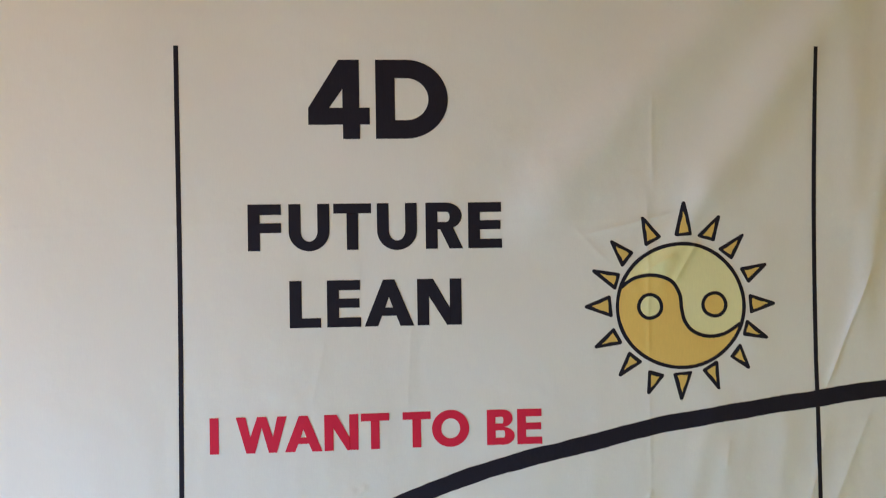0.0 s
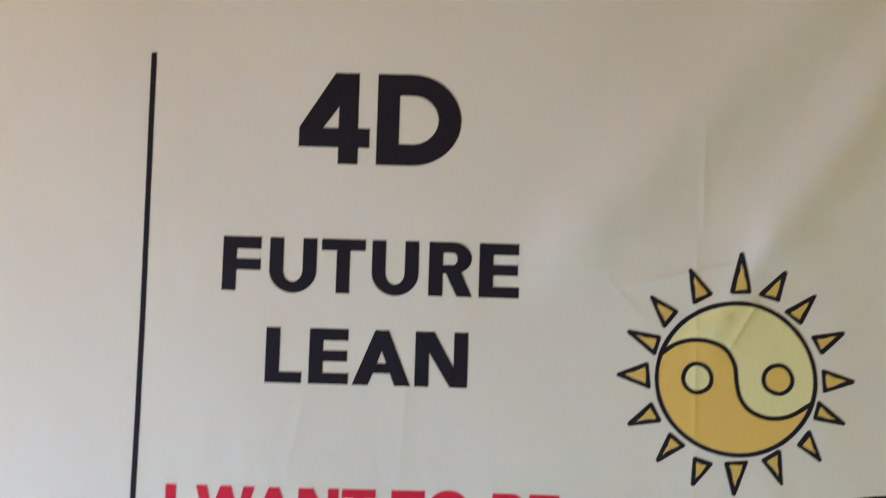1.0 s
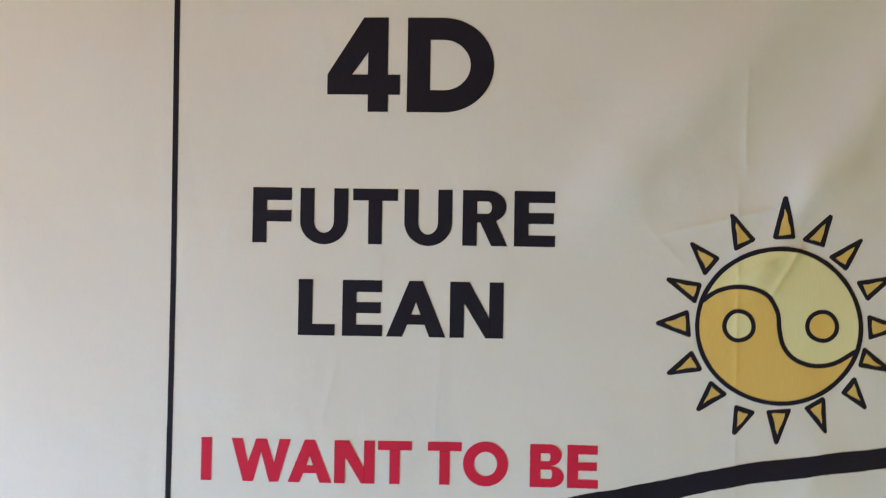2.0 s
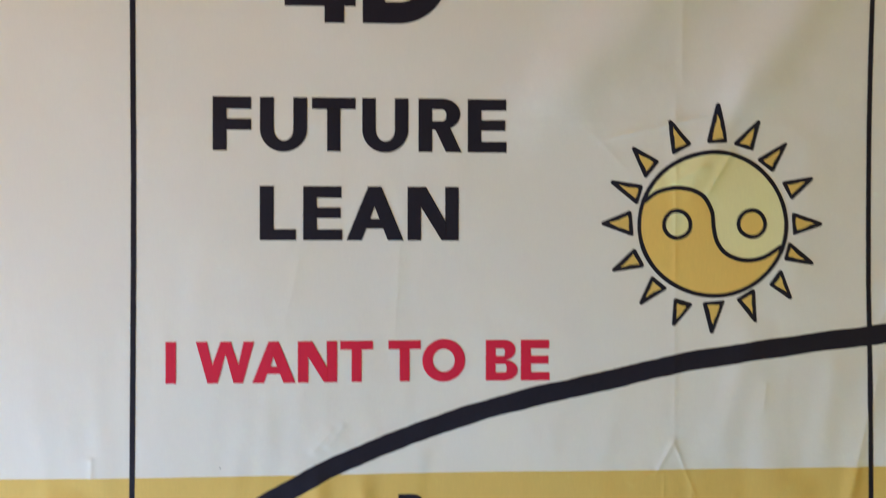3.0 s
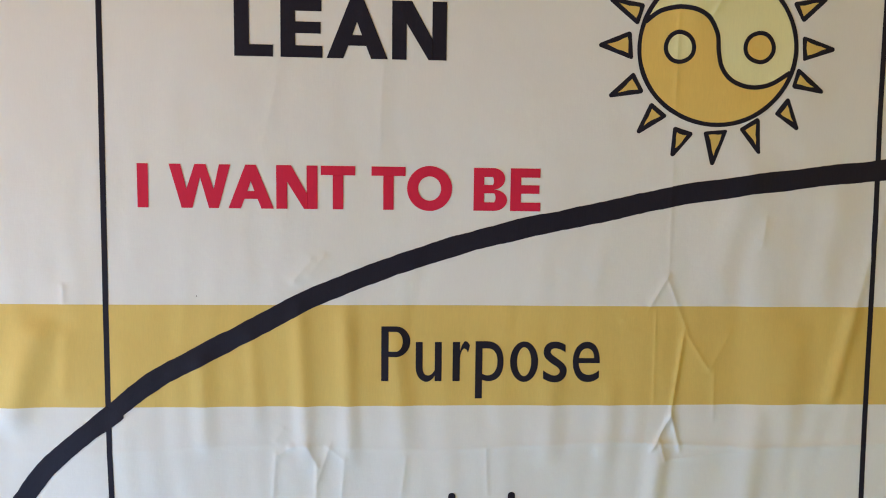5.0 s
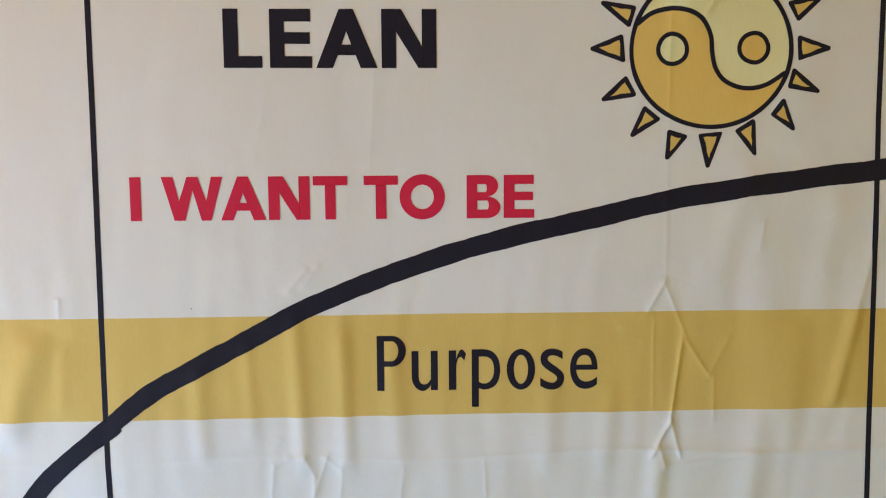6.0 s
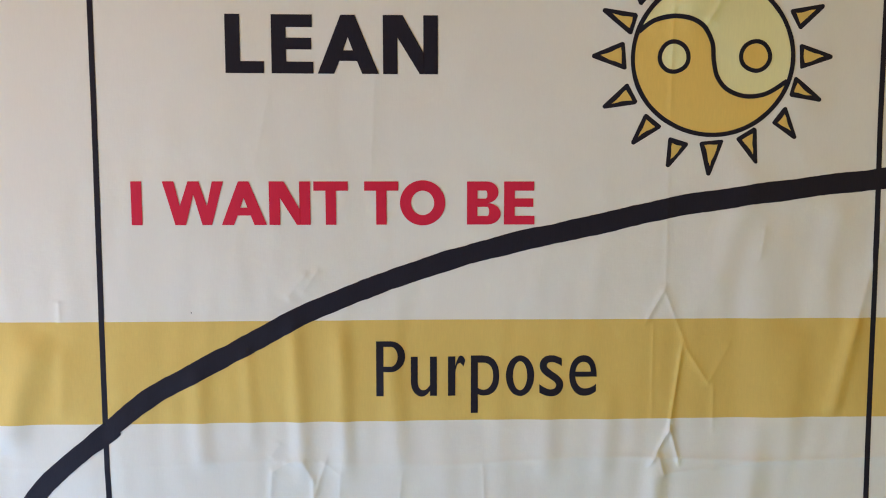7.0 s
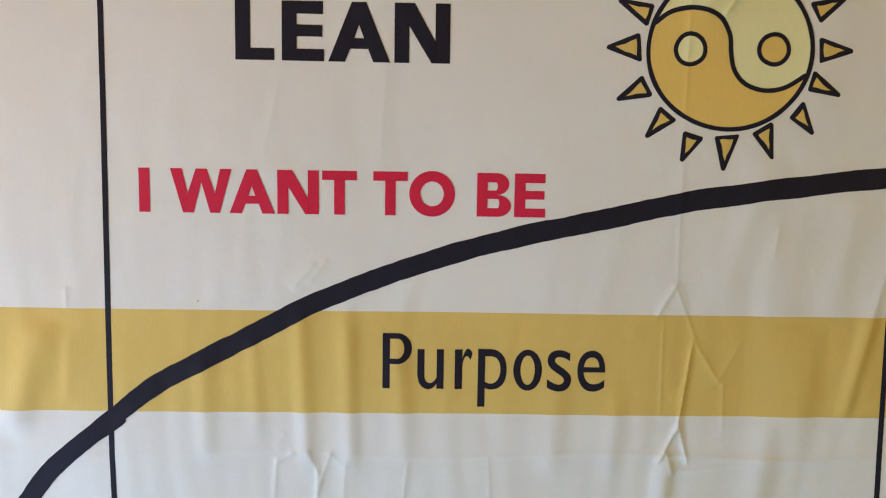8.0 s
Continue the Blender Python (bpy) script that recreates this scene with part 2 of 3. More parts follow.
# The crumpled arch in the lowest part.
CREASE_ARCH = (
    (-0.320, 0.930, -0.316, 0.992, 0.0040, 0.00101),
    (-0.318, 0.984, -0.292, 1.000, 0.0040, 0.00089),
    (-0.302, 0.997, -0.272, 1.000, 0.0040, 0.00101),
    (-0.278, 1.001, -0.262, 0.968, 0.0040, 0.00101),
    (-0.264, 0.980, -0.267, 0.900, 0.0040, 0.00127),
    (-0.246, 1.004, -0.266, 0.945, 0.0040, 0.00114),
    (-0.254, 1.000, -0.228, 0.978, 0.0040, 0.00076),
    (-0.229, 0.988, -0.234, 0.920, 0.0040, 0.00083),
    (-0.319, 1.004, -0.304, 1.024, 0.0040, 0.00063),
    (-0.151, 0.985, -0.157, 0.930, 0.0034, 0.00083),
    (-0.049, 0.995, -0.045, 0.930, 0.0034, 0.00070),
    (-0.296, 1.206, -0.267, 1.240, 0.0060, 0.00120),
    (-0.572, 1.206, -0.572, 1.178, 0.0040, 0.00120),
)


def height(X, Z):
    h = 0.0012 * np.sin(7.1 * X + 3.3 * Z + 1.0) + 0.0010 * np.sin(11.3 * X - 5.1 * Z) + 0.0006 * np.sin(19 * X + 9 * Z + 2)
    # shallow upright drape, stronger towards the lower half
    low = np.clip((1.42 - Z) * 3.5, 0.12, 1)
    wander = 0.9 * np.sin(8 * Z + 3 * X) + 0.6 * np.sin(17 * Z - 5 * X + 1)
    h = h + low * (0.00030 * np.sin(88 * X + wander) * np.sin(9 * X + 5 * Z + 0.7) + 0.00022 * np.sin(171 * X + 1.7 * wander + 2) * np.sin(15 * X - 7 * Z))
    # soft crumpling
    h = h + 0.00022 * np.sin(61 * X + 37 * Z + 2 * np.sin(23 * Z)) * np.sin(47 * Z - 29 * X + 2 * np.sin(19 * X))
    h = h + 0.00010 * np.sin(131 * X - 83 * Z + 2 * np.sin(41 * Z)) * np.sin(97 * Z + 71 * X + 2 * np.sin(37 * X))
    for a in SOFT_HIGH + SOFT_LOW:
        h = h + ridge(X, Z, *a)
    for a in CREASE_HIGH + CREASE_LOW + CREASE_ARCH:
        h = h + ridge(X, Z, *a, sharp=True)
    # a slack roll of cloth above the lowest fold line
    d = Z - 0.995 - 0.004 * np.sin(14 * X)
    h = h + 0.0022 * np.where(d < 0, np.exp(np.minimum(d, 0) / 0.05), np.exp(-((d / 0.12) ** 2)))
    # creases from having been stored folded
    h = h + (0.0014 + 0.0010 * np.tanh(6 * X)) * np.exp(-np.sqrt(((Z - 0.997 - 0.004 * np.sin(14 * X)) / 0.005) ** 2 + 0.1))
    h = h + 0.0003 * np.exp(-np.sqrt(((Z - 1.635 - 0.003 * np.sin(9 * X)) / 0.006) ** 2 + 0.1))
    return h


STEP = 0.002
X0, X1, Z0, Z1 = -1.25, 0.80, 0.55, 2.12
GX = np.concatenate([np.arange(X0, -0.84, 0.03), np.arange(-0.84, 0.63, STEP), np.arange(0.63, X1, 0.02), [X1]])
GZ = np.concatenate([np.arange(Z0, 0.88, 0.02), np.arange(0.88, 2.04, STEP), np.arange(2.04, Z1, 0.02), [Z1]])


def lay(me, lift):
    """Lay a flat mesh drawn in x and z on the cloth, lift metres proud of it."""
    n = len(me.vertices)
    co = np.empty(n * 3)
    me.vertices.foreach_get("co", co)
    co = co.reshape(-1, 3)
    X, Z = co[:, 0], co[:, 2]
    e = 0.0008
    h = height(X, Z)
    hx, hz = (height(X + e, Z) - height(X - e, Z)) / (2 * e), (height(X, Z + e) - height(X, Z - e)) / (2 * e)
    nv = np.stack([-hx, -np.ones(n), -hz], 1)
    nv /= np.linalg.norm(nv, axis=1)[:, None]
    co[:, 1] = -h - lift
    me.vertices.foreach_set("co", co.ravel())
    me.shade_smooth()
    me.normals_split_custom_set_from_vertices(nv.tolist())
    me.update()


def grid_mesh(name, gx, gz):
    """A sheet with its front towards -y."""
    A, B = np.meshgrid(gx, gz)
    verts = np.stack([A.ravel(), np.zeros(A.size), B.ravel()], 1)
    w = len(gx)
    i = (np.arange(len(gz) - 1)[:, None] * w + np.arange(w - 1)[None]).ravel()
    faces = np.stack([i, i + 1, i + 1 + w, i + w], 1)
    me = bpy.data.meshes.new(name)
    me.from_pydata(verts.tolist(), [], faces.tolist())
    return me


def printed(name, bm, material, lift, parent, label=""):
    """Cut a flat figure along the cloth's own grid, then lay it on the cloth."""
    bmesh.ops.triangulate(bm, faces=bm.faces[:])
    xs, zs = [v.co.x for v in bm.verts], [v.co.z for v in bm.verts]
    for axis, lines, lo, hi in ((0, GX, min(xs), max(xs)), (2, GZ, min(zs), max(zs))):
        for c in lines:
            if lo + 1e-5 < c < hi - 1e-5:
                p, nrm = [0, 0, 0], [0, 0, 0]
                p[axis], nrm[axis] = c, 1
                bmesh.ops.bisect_plane(bm, geom=bm.verts[:] + bm.edges[:] + bm.faces[:], dist=1e-6, plane_co=p, plane_no=nrm)
    bm.normal_update()
    for fc in bm.faces:
        if fc.normal.y > 0:
            fc.normal_flip()
    ob = part(name, bm, material, parent, label)
    lay(ob.data, lift)
    return ob


def ribbon(name, points, widths, material, lift, parent, label="", closed=False, across=4, rounded=False):
    """A brush line along points, with a width at each of them."""
    P = np.array(points)
    if closed:
        T = np.roll(P, -1, 0) - np.roll(P, 1, 0)
    else:
        T = np.gradient(P, axis=0)
    T /= np.linalg.norm(T, axis=1)[:, None]
    N = np.stack([-T[:, 1], T[:, 0]], 1)
    W = np.broadcast_to(np.asarray(widths, float), (len(P),)).copy()
    if rounded and not closed:
        s = np.r_[0, np.cumsum(np.linalg.norm(np.diff(P, axis=0), axis=1))]
        for d in (s, s[-1] - s):
            q = np.clip(d / (W / 2), 0, 1)
            W = W * np.sqrt(np.clip(1 - (1 - q) ** 2, 0.05, 1))
    k = across + 1
    verts = [(p[0] + n[0] * w * (j / across - 0.5), 0, p[1] + n[1] * w * (j / across - 0.5)) for p, n, w in zip(P, N, W) for j in range(k)]
    count = len(P)
    faces = []
    for i in range(count if closed else count - 1):
        a, b = i * k, ((i + 1) % count) * k
        faces += [(a + j, b + j, b + j + 1, a + j + 1) for j in range(across)]
    me = bpy.data.meshes.new(name)
    me.from_pydata(verts, [], faces)
    me.materials.append(material)
    lay(me, lift)
    if sum(p.normal.y for p in me.polygons) > 0:
        me.flip_normals()
        lay(me, lift)
    ob = new(name, me)
    ob.parent = parent
    return tagged(ob, label)


def smooth_line(points, step=0.003):
    """A Catmull-Rom line through points, sampled evenly."""
    P = np.array(points, float)
    P = np.vstack([2 * P[0] - P[1], P, 2 * P[-1] - P[-2]])
    out = []
    for a, b, c, d in zip(P, P[1:], P[2:], P[3:]):
        n = max(2, int(np.linalg.norm(c - b) / step))
        for t in np.arange(n) / n:
            out.append(0.5 * (2 * b + (c - a) * t + (2 * a - 5 * b + 4 * c - d) * t * t + (3 * b - a - 3 * c + d) * t ** 3))
    out.append(P[-2])
    return np.array(out)


def figure(points):
    """A flat filled figure from its outline in x and z."""
    bm = bmesh.new()
    bm.faces.new([bm.verts.new((x, 0, z)) for x, z in points])
    return bm


def jitter(n, amount, seed, smooth=6):
    r = np.random.RandomState(seed).normal(size=n + 4 * smooth)
    k = np.ones(smooth) / smooth
    return amount * np.convolve(np.convolve(r, k, "same"), k, "same")[2 * smooth:2 * smooth + n] * smooth ** 0.5


# ---- the banner ----
banner = new("banner")
banner.location = (0, 0, 0)
tagged(banner, "wrinkled cream cloth banner with printed chart, hanging on a wall", "banner")
sheet = grid_mesh("cloth", GX, GZ)
sheet.materials.append(CLOTH)
lay(sheet, 0.0)
cloth = new("cloth", sheet)
cloth.parent = banner
thick = cloth.modifiers.new("thickness", "SOLIDIFY")
thick.thickness, thick.offset = 0.0008, -1.0

# Mustard band and the two thin upright lines.
strip = grid_mesh("colour_band", GX, np.concatenate([[1.0505], GZ[(GZ > 1.052) & (GZ < 1.178)], [1.1795]]))
strip.materials.append(GOLD)
lay(strip, 0.0002)
band = new("colour_band", strip)
band.parent = banner
tagged(band, "mustard yellow printed band")

zz = np.arange(0.58, 1.9015, STEP)
ribbon("divider_line", np.stack([-0.5200 - 0.0015 * np.clip((1.3 - zz) * 3, 0, 1) + 0.0006 * np.sin(9 * zz), zz], 1), 0.0069, INK, 0.00035, banner, "thin black printed upright line", across=4)
lx = 0.4462 + 0.060 * np.clip(zz - 1.62, 0, 1) ** 2 + 0.020 * np.clip(1.42 - zz, 0, 0.6) + 0.0008 * np.sin(11 * zz)
ribbon("divider_line", np.stack([lx - 0.65 * height(lx, zz), zz], 1), 0.0069, INK, 0.00035, banner, "thin black printed upright line", across=4)

# The rising curve, drawn by hand with a thick brush.
mid = smooth_line(((-0.76, 0.70), (-0.676, 0.86), (-0.6145, 0.954), (-0.5800, 0.9915), (-0.5140, 1.0465), (-0.4780, 1.0763), (-0.4415, 1.0995), (-0.3705, 1.136), (-0.2995, 1.175), (-0.229, 1.2075), (-0.1585, 1.234), (-0.088, 1.257), (-0.0175, 1.277), (0.053, 1.2925), (0.124, 1.3085), (0.1945, 1.3245), (0.2655, 1.335), (0.3375, 1.345), (0.4085, 1.354), (0.4575, 1.360), (0.559, 1.3708), (0.70, 1.3795), (0.79, 1.383)), 0.0025)
s = np.linspace(0, 1, len(mid))
width = 0.0242 + 0.0014 * np.clip(s * 3 - 1, 0, 1) - 0.0012 * np.exp(-((s - 0.22) / 0.05) ** 2) + jitter(len(mid), 0.0006, 3, 8) + jitter(len(mid), 0.0004, 11, 3)
step = 0.0032 * np.clip((mid[:, 0] + 0.545) / 0.03, 0, 1) * (mid[:, 0] < -0.512)
ribbon("growth_curve", mid + np.stack([0.35 * step, jitter(len(mid), 0.0005, 5, 14) - 0.0012 - 0.0012 * np.clip(s * 3 - 1, 0, 1) - 0.35 * step], 1), width + step, INK, 0.00055, banner, "thick black brushed curve rising across the cloth", across=10)


# Lettering. The heavy weight comes from widening each built-in glyph's stems and bars:
# pairs of (where in the glyph, where in the printed letter), across and up.
HEAVY = {
    "E": (((0.25, 0.355),), ((0.13, 0.205), (0.44, 0.41), (0.57, 0.61), (0.87, 0.785))),
    "F": (((0.27, 0.365),), ((0.46, 0.375), (0.59, 0.59), (0.87, 0.77))),
    "T": (((0.41, 0.34), (0.59, 0.66)), ((0.87, 0.785),)),
    "L": (((0.24, 0.385),), ((0.13, 0.205),)),
    "u": (((0.24, 0.27), (0.76, 0.73)), ()),
    "r": (((0.27, 0.42),), ()),
    "p": (((0.22, 0.25),), ((0.33, 0.305), (0.44, 0.40))),
        }
# Characters with slanting strokes or round bowls, as the strokes that they are made of in a box one wide and one high.
SLANTED = {
    "A": (((0, 0), (0.27, 0), (0.354, 0.22), (0.42, 0.40), (0.495, 0.625), (0.495, 1), (0.38, 1)),
          ((1, 0), (0.61, 1), (0.495, 1), (0.495, 0.625), (0.575, 0.40), (0.643, 0.22), (0.725, 0)),
          ((0.354, 0.22), (0.643, 0.22), (0.575, 0.40), (0.42, 0.40))),
    "N": (((0, 0), (0.265, 0), (0.265, 0.62), (0.265, 1), (0, 1)), ((0.735, 0), (1, 0), (1, 1), (0.735, 1), (0.735, 0.37)),
          ((0.265, 0.62), (0.67, 0), (0.735, 0), (0.735, 0.37), (0.36, 1), (0.265, 1))),
    "W": (((0, 1), (0.20, 0), (0.373, 0), (0.506, 0.70), (0.644, 0), (0.80, 0), (1, 1), (0.815, 1), (0.725, 0.44), (0.597, 1), (0.42, 1), (0.28, 0.44), (0.19, 1)),),
    "4": (((0, 0.395), (0.341, 0.395), (0.558, 0.631), (0.558, 1), (0.497, 1)), ((0.558, 0.395), (0.832, 0.395), (0.832, 1), (0.558, 1)),
          ((0, 0.182), (1, 0.182), (1, 0.395), (0, 0.395)), ((0.562, 0), (0.84, 0), (0.84, 0.182), (0.562, 0.182))),
}


def arc(cx0, cz, rx, rz, a0, a1, n=28):
    """Points of an ellipse; degrees clockwise from its top."""
    return [(cx0 + rx * math.sin(radians(a)), cz + rz * math.cos(radians(a))) for a in np.linspace(a0, a1, n)]


def between(inner, outer):
    return tuple((inner[k], inner[k + 1], outer[k + 1], outer[k]) for k in range(len(outer) - 1))


def bowl(x0, z0, z1, flat, right, weight, bar, top=None):
    """A round bowl to the right of a stem that ends at x0: outer and inner edges joined."""
    mid_z, rz = (z0 + z1) / 2, (z1 - z0) / 2
    top = bar if top is None else top
    out = [(x0, z1)] + arc(flat, mid_z, right - flat, rz, 0, 180) + [(x0, z0)]
    inn_z, inn_r = (z0 + bar + z1 - top) / 2, (z1 - z0 - bar - top) / 2
    fi = min(flat, right - weight - 0.05)
    inn = [(x0, z1 - top)] + arc(fi, inn_z, right - weight - fi, inn_r, 0, 180) + [(x0, z0 + bar)]
    return between(inn, out)


def stem(x0, x1, z0=0, z1=1):
    return (((x0, z0), (x1, z0), (x1, z1), (x0, z1)),)


SLANTED["R"] = stem(0, 0.32) + (((0.39, 0.42), (0.64, 0), (1, 0), (0.74, 0.45), (0.64, 0.427), (0.55, 0.42)),) + bowl(0.32, 0.42, 1, 0.55, 0.97, 0.325, 0.16, 0.20)
SLANTED["D"] = stem(0, 0.265) + bowl(0.265, 0, 1, 0.42, 1, 0.27, 0.235)
SLANTED["B"] = stem(0, 0.31) + bowl(0.31, 0.50, 1, 0.58, 0.93, 0.33, 0.105, 0.21) + bowl(0.31, 0, 0.50, 0.60, 1, 0.345, 0.20, 0.09)
SLANTED["P"] = stem(0, 0.25) + bowl(0.25, 0.445, 1, 0.50, 1, 0.26, 0.10)
SLANTED["O"] = between(arc(0.5, 0.5, 0.255, 0.27, 0, 360, 64), arc(0.5, 0.5, 0.5, 0.5, 0, 360, 64))
SLANTED["o"] = between(arc(0.5, 0.5, 0.25, 0.355, 0, 360, 50), arc(0.5, 0.5, 0.5, 0.5, 0, 360, 50))
SLANTED["U"] = stem(0, 0.295, 0.42) + stem(0.705, 1, 0.42) + between(arc(0.5, 0.42, 0.205, 0.215, 90, 270, 40), arc(0.5, 0.42, 0.5, 0.42, 90, 270, 40))


def glyph(ch):
    """A built-in glyph as a flat mesh in a box one wide and one high, with its heavy weight."""
    bm = bmesh.new()
    if ch in SLANTED:
        for stroke in SLANTED[ch]:
            bm.faces.new([bm.verts.new((x, z, 0)) for x, z in stroke])
        return bm
    cu = bpy.data.curves.new("letter", "FONT")
    cu.body, cu.dimensions, cu.fill_mode, cu.resolution_u = ch, "2D", "FRONT", 10
    ob = new("letter", cu)
    me = bpy.data.meshes.new_from_object(ob.evaluated_get(bpy.context.evaluated_depsgraph_get()))
    bpy.data.objects.remove(ob)
    bpy.data.curves.remove(cu)
    bm.from_mesh(me)
    bpy.data.meshes.remove(me)
    bmesh.ops.remove_doubles(bm, verts=bm.verts[:], dist=1e-5)
    co = np.array([v.co[:2] for v in bm.verts])
    co = (co - co.min(0)) / (co.max(0) - co.min(0))
    for k, pairs in enumerate(HEAVY.get(ch, ((), ()))):
        co[:, k] = np.interp(co[:, k], [0] + [a for a, b in pairs] + [1], [0] + [b for a, b in pairs] + [1])
    for v, (x, z) in zip(bm.verts, co):
        v.co = (x, z, 0)
    return bm


def letter(ch, x0, x1, z0, z1, material, label):
    bm = glyph(ch)
    for v in bm.verts:
        v.co = (x0 + v.co.x * (x1 - x0), 0, z0 + v.co.y * (z1 - z0))
    return printed("letter", bm, material, 0.0005, banner, label)


for ch, x0, x1 in (("4", -0.330, -0.239), ("D", -0.230, -0.122)):
    letter(ch, x0, x1, 1.762, 1.880, INK, "large bold black printed character")
for ch, x0, x1 in (("F", -0.4205, -0.372), ("U", -0.361, -0.301), ("T", -0.295, -0.239), ("U", -0.2305, -0.171), ("R", -0.158, -0.102), ("E", -0.094, -0.043)):
    letter(ch, x0, x1, 1.597 - (0.0012 if ch == "U" else 0), 1.666, INK, "bold black printed capital")
for ch, x0, x1 in (("L", -0.361, -0.315), ("E", -0.306, -0.256), ("A", -0.251, -0.177), ("N", -0.172, -0.1055)):
    letter(ch, x0, x1, 1.4823, 1.552, INK, "bold black printed capital")
for ch, x0, x1 in (("I", -0.480, -0.467), ("W", -0.442, -0.368), ("A", -0.371, -0.316), ("N", -0.313, -0.263), ("T", -0.259, -0.217), ("T", -0.197, -0.155), ("O", -0.153, -0.097), ("B", -0.070, -0.028), ("E", -0.024, 0.014)):
    letter(ch, x0 + 0.0005, x1 + 0.0005, 1.2992 - (0.001 if ch == "O" else 0), 1.3525 + (0.0015 if ch == "O" else 0), RED, "bold crimson printed capital")
for ch, x0, x1, z0, z1 in (("P", -0.1835, -0.147, 1.0825, 1.1525), ("u", -0.140, -0.107, 1.0812, 1.1325), ("r", -0.093, -0.071, 1.082, 1.1335), ("p", -0.064, -0.028, 1.0595, 1.1335), ("o", -0.0195, 0.0165, 1.081, 1.1335), ("s", 0.023, 0.0535, 1.081, 1.1335), ("e", 0.061, 0.096, 1.081, 1.1335)):
    letter(ch, x0, x1, z0, z1, INK, "slim black printed letter")
# Lettering of the next row, of which only two strokes' tops show.
for x in (-0.0918, -0.0143):
    top = arc(x, 0.9315, 0.0047, 0.0035, -90, 90, 9)
    printed("text_bar", figure([(x - 0.0047, 0.86)] + top + [(x + 0.0047, 0.86)]), INK, 0.0005, banner, "short black printed bar")

# The sun with a two-part swirl.
CX, CZ, RX, RZ, PEN = 0.2318, 1.5045, 0.0985, 0.0950, 0.0056


def ring(cx, cz, rx, rz, n, wobble=0.0, seed=1):
    a = np.arange(n) / n * 2 * math.pi
    k = 1 + wobble * (np.sin(2 * a + seed) * 0.5 + np.sin(3 * a + 2 * seed) * 0.6 + np.sin(5 * a + seed) * 0.35)
    return np.stack([cx + rx * k * np.cos(a), cz + rz * k * np.sin(a)], 1)


outline = ring(CX, CZ, RX, RZ, 260, 0.006, 2)
disc = printed("sun_disc", figure(outline), LEMON, 0.0002, banner, "pale yellow sun disc with an amber swirl")
swirl = smooth_line(((-0.0945, 0.0280), (-0.0735, 0.0430), (-0.0445, 0.0475), (-0.0165, 0.0385), (-0.0025, 0.0180), (0.0005, -0.0050), (0.0055, -0.0240), (0.0185, -0.0395), (0.0415, -0.0475), (0.0675, -0.0440), (0.0945, -0.0275))) + np.array([CX, CZ])
a0 = math.atan2((swirl[-1][1] - CZ) / RZ, (swirl[-1][0] - CX) / RX)
a1 = math.atan2((swirl[0][1] - CZ) / RZ, (swirl[0][0] - CX) / RX) - 2 * math.pi
rim = [(CX + RX * 0.997 * math.cos(a), CZ + RZ * 0.997 * math.sin(a)) for a in np.linspace(a0, a1, 140)][1:-1]
printed("swirl_field", figure([tuple(p) for p in swirl] + rim), AMBER, 0.00035, disc, "amber half of the swirl")
ribbon("disc_outline", outline, PEN + jitter(260, 0.0003, 7), INK, 0.00055, disc, "black pen outline", closed=True)
ribbon("swirl_line", swirl, PEN, INK, 0.00055, disc, "black pen line", rounded=True)
for ex, ez, material in ((-0.0485, -0.0003, LEMON), (0.0520, 0.0010, AMBER)):
    eye = ring(CX + ex, CZ + ez, 0.0178, 0.0178, 70, 0.02, ex * 40)
    printed("eye_spot", figure(eye), material, 0.0005, disc)
    ribbon("eye_outline", eye, PEN * 0.95, INK, 0.0006, disc, "black pen outline", closed=True)

# Sixteen rays: degrees and reach of the tip, degrees of the two base corners.
RAYS = ((88.8, 0.1605, 94.4, 81.6), (66.3, 0.150, 75.3, 62.2), (47.5, 0.147, 54.5, 41.3), (24.8, 0.149, 30.5, 18.1), (0.6, 0.1485, 7.8, -6.8), (339, 0.146, 346.4, 334.7), (317.2, 0.145, 326.8, 314.3), (294.1, 0.141, 302.7, 288.8),
        (269.8, 0.1445, 278.6, 263.6), (248.5, 0.1435, 255.3, 242.6), (227.3, 0.1437, 233.3, 220.9), (204.7, 0.147, 210.7, 197.9), (179.4, 0.1475, 187.8, 171.7), (157.5, 0.1477, 165.3, 152.4), (137.2, 0.1465, 145.7, 131.6), (113.6, 0.149, 120.5, 106.5))


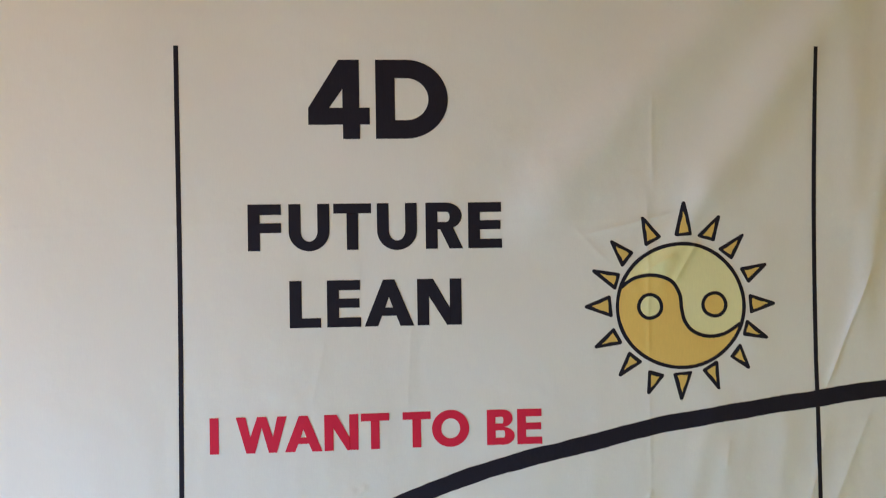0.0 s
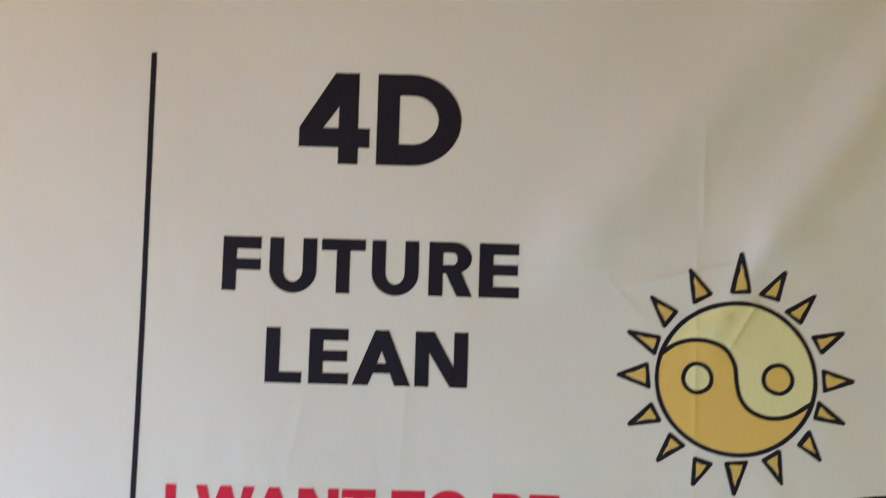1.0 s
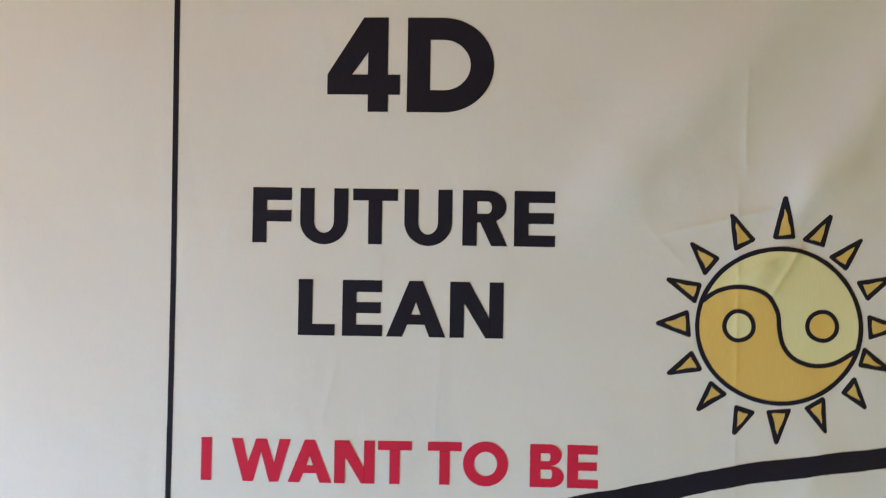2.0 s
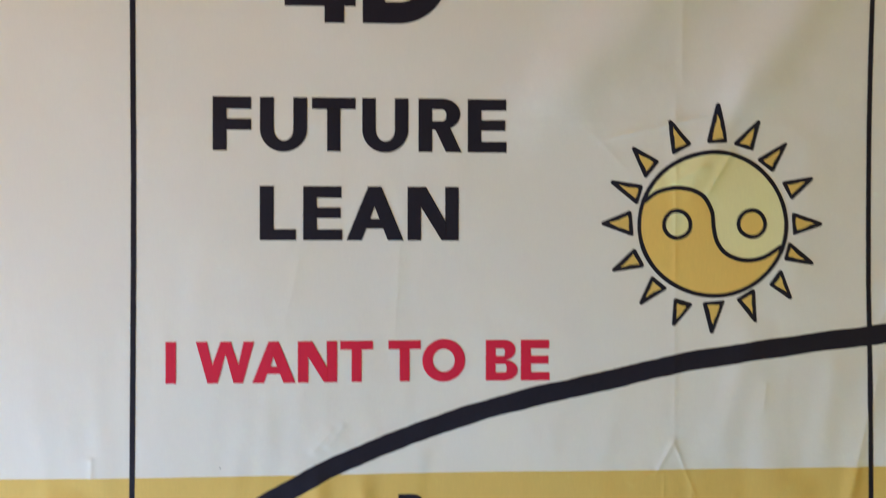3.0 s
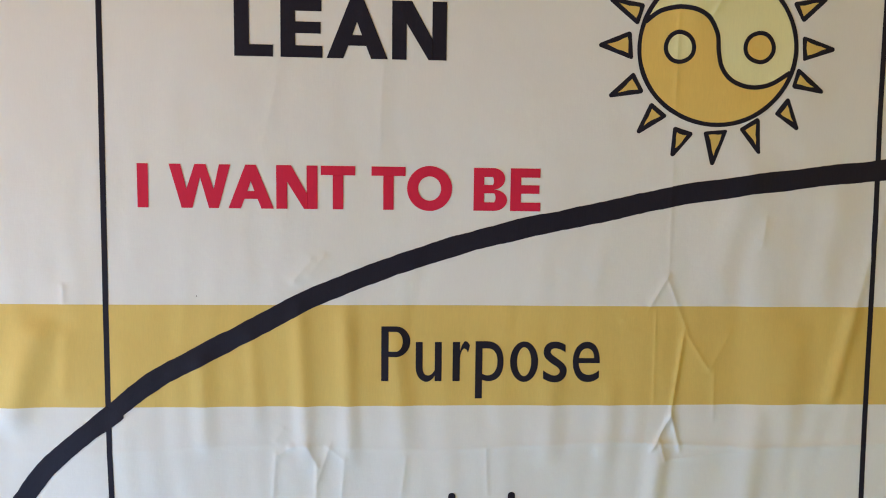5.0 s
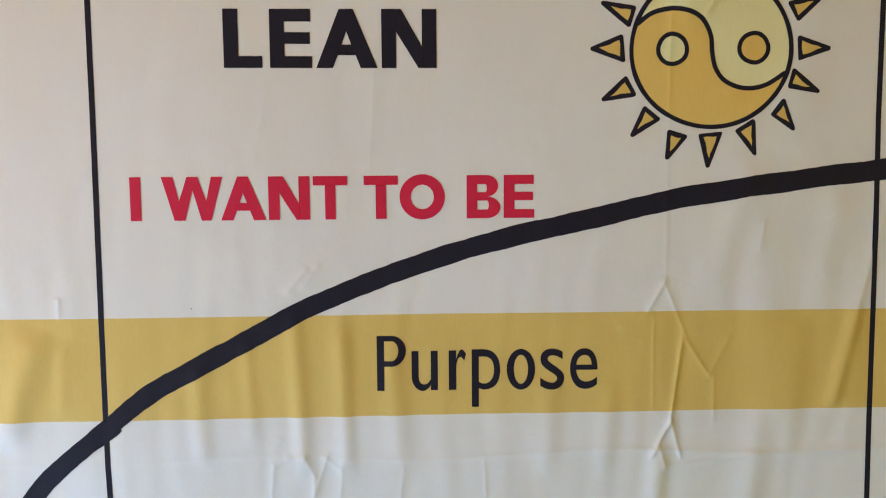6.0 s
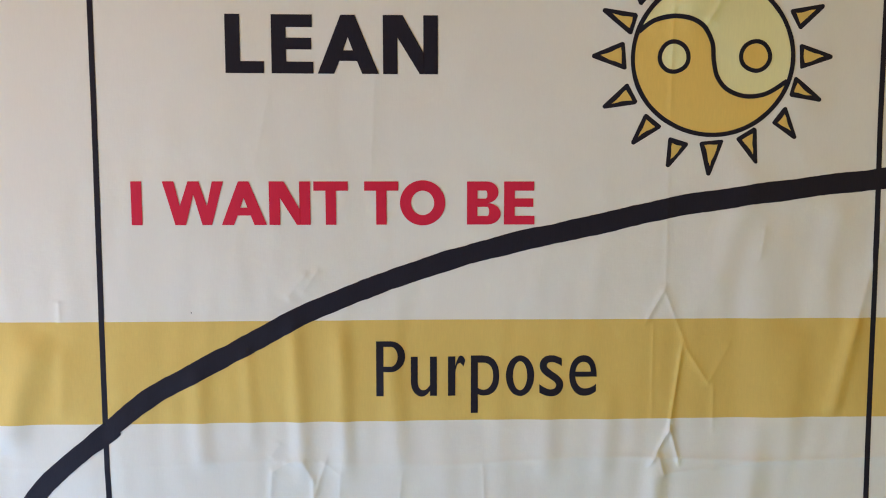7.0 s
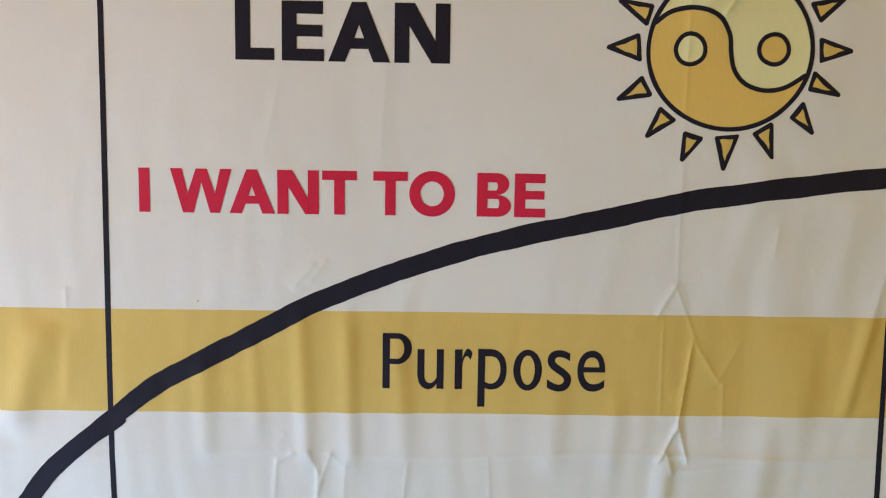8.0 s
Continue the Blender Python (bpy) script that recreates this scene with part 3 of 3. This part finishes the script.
def pen_round(corners, r):
    """The outer edge of a round pen's stroke along a triangle that runs clockwise."""
    out = []
    for k in range(3):
        a, b, c = corners[k - 1], corners[k], corners[(k + 1) % 3]
        n0, n1 = np.array([-(b - a)[1], (b - a)[0]]), np.array([-(c - b)[1], (c - b)[0]])
        g0, g1 = math.atan2(n0[1], n0[0]), math.atan2(n1[1], n1[0])
        while g1 > g0:
            g1 -= 2 * math.pi
        out += [b + r * np.array([math.cos(g), math.sin(g)]) for g in np.linspace(g0, g1, 7)]
    return out


def waver(points, seed):
    """A hand's small unsteadiness."""
    return [(p[0] + 0.0006 * math.sin(330 * p[1] + seed), p[1] + 0.0006 * math.sin(290 * p[0] + 2 * seed)) for p in points]


def in_steps(points, n=4):
    return [p + (q - p) * k / n for p, q in zip(points, points[1:] + points[:1]) for k in range(n)]


for i, (at, reach, b0, b1) in enumerate(RAYS):
    inner = 0.1085 + 0.0025 * math.sin(2.3 * i) - (0.004 if 255 < at < 300 else 0)
    def spot(deg, r):
        return np.array([CX + r * math.cos(radians(deg)), CZ + r * math.sin(radians(deg))])
    corners = [spot(at, reach + 0.0022), spot(b1, inner + 0.0012), spot(b0, inner - 0.0008)]
    inset, line = [], []
    for k in range(3):
        u, v = corners[k - 1] - corners[k], corners[(k + 1) % 3] - corners[k]
        u, v = u / np.linalg.norm(u), v / np.linalg.norm(v)
        half = math.acos(max(-1, min(1, float(u @ v)))) / 2
        inward = (u + v) / np.linalg.norm(u + v) / math.sin(half)
        line.append(corners[k] + inward * 0.0012)
        inset.append(corners[k] + inward * (PEN / 2 + 0.0011))
    ray = printed("sun_ray", figure(waver(pen_round(line, PEN / 2), i)), INK, 0.0003, banner, "mustard sun ray with a thick black outline")
    printed("ray_fill", figure(waver(in_steps(inset), i + 0.4)), GOLD, 0.0005, ray, "mustard yellow centre")

# A stray dot of ink.
printed("ink_speck", figure(ring(-0.411, 1.1905, 0.0008, 0.0008, 10)), INK, 0.0003, banner, "tiny black speck of stray ink")
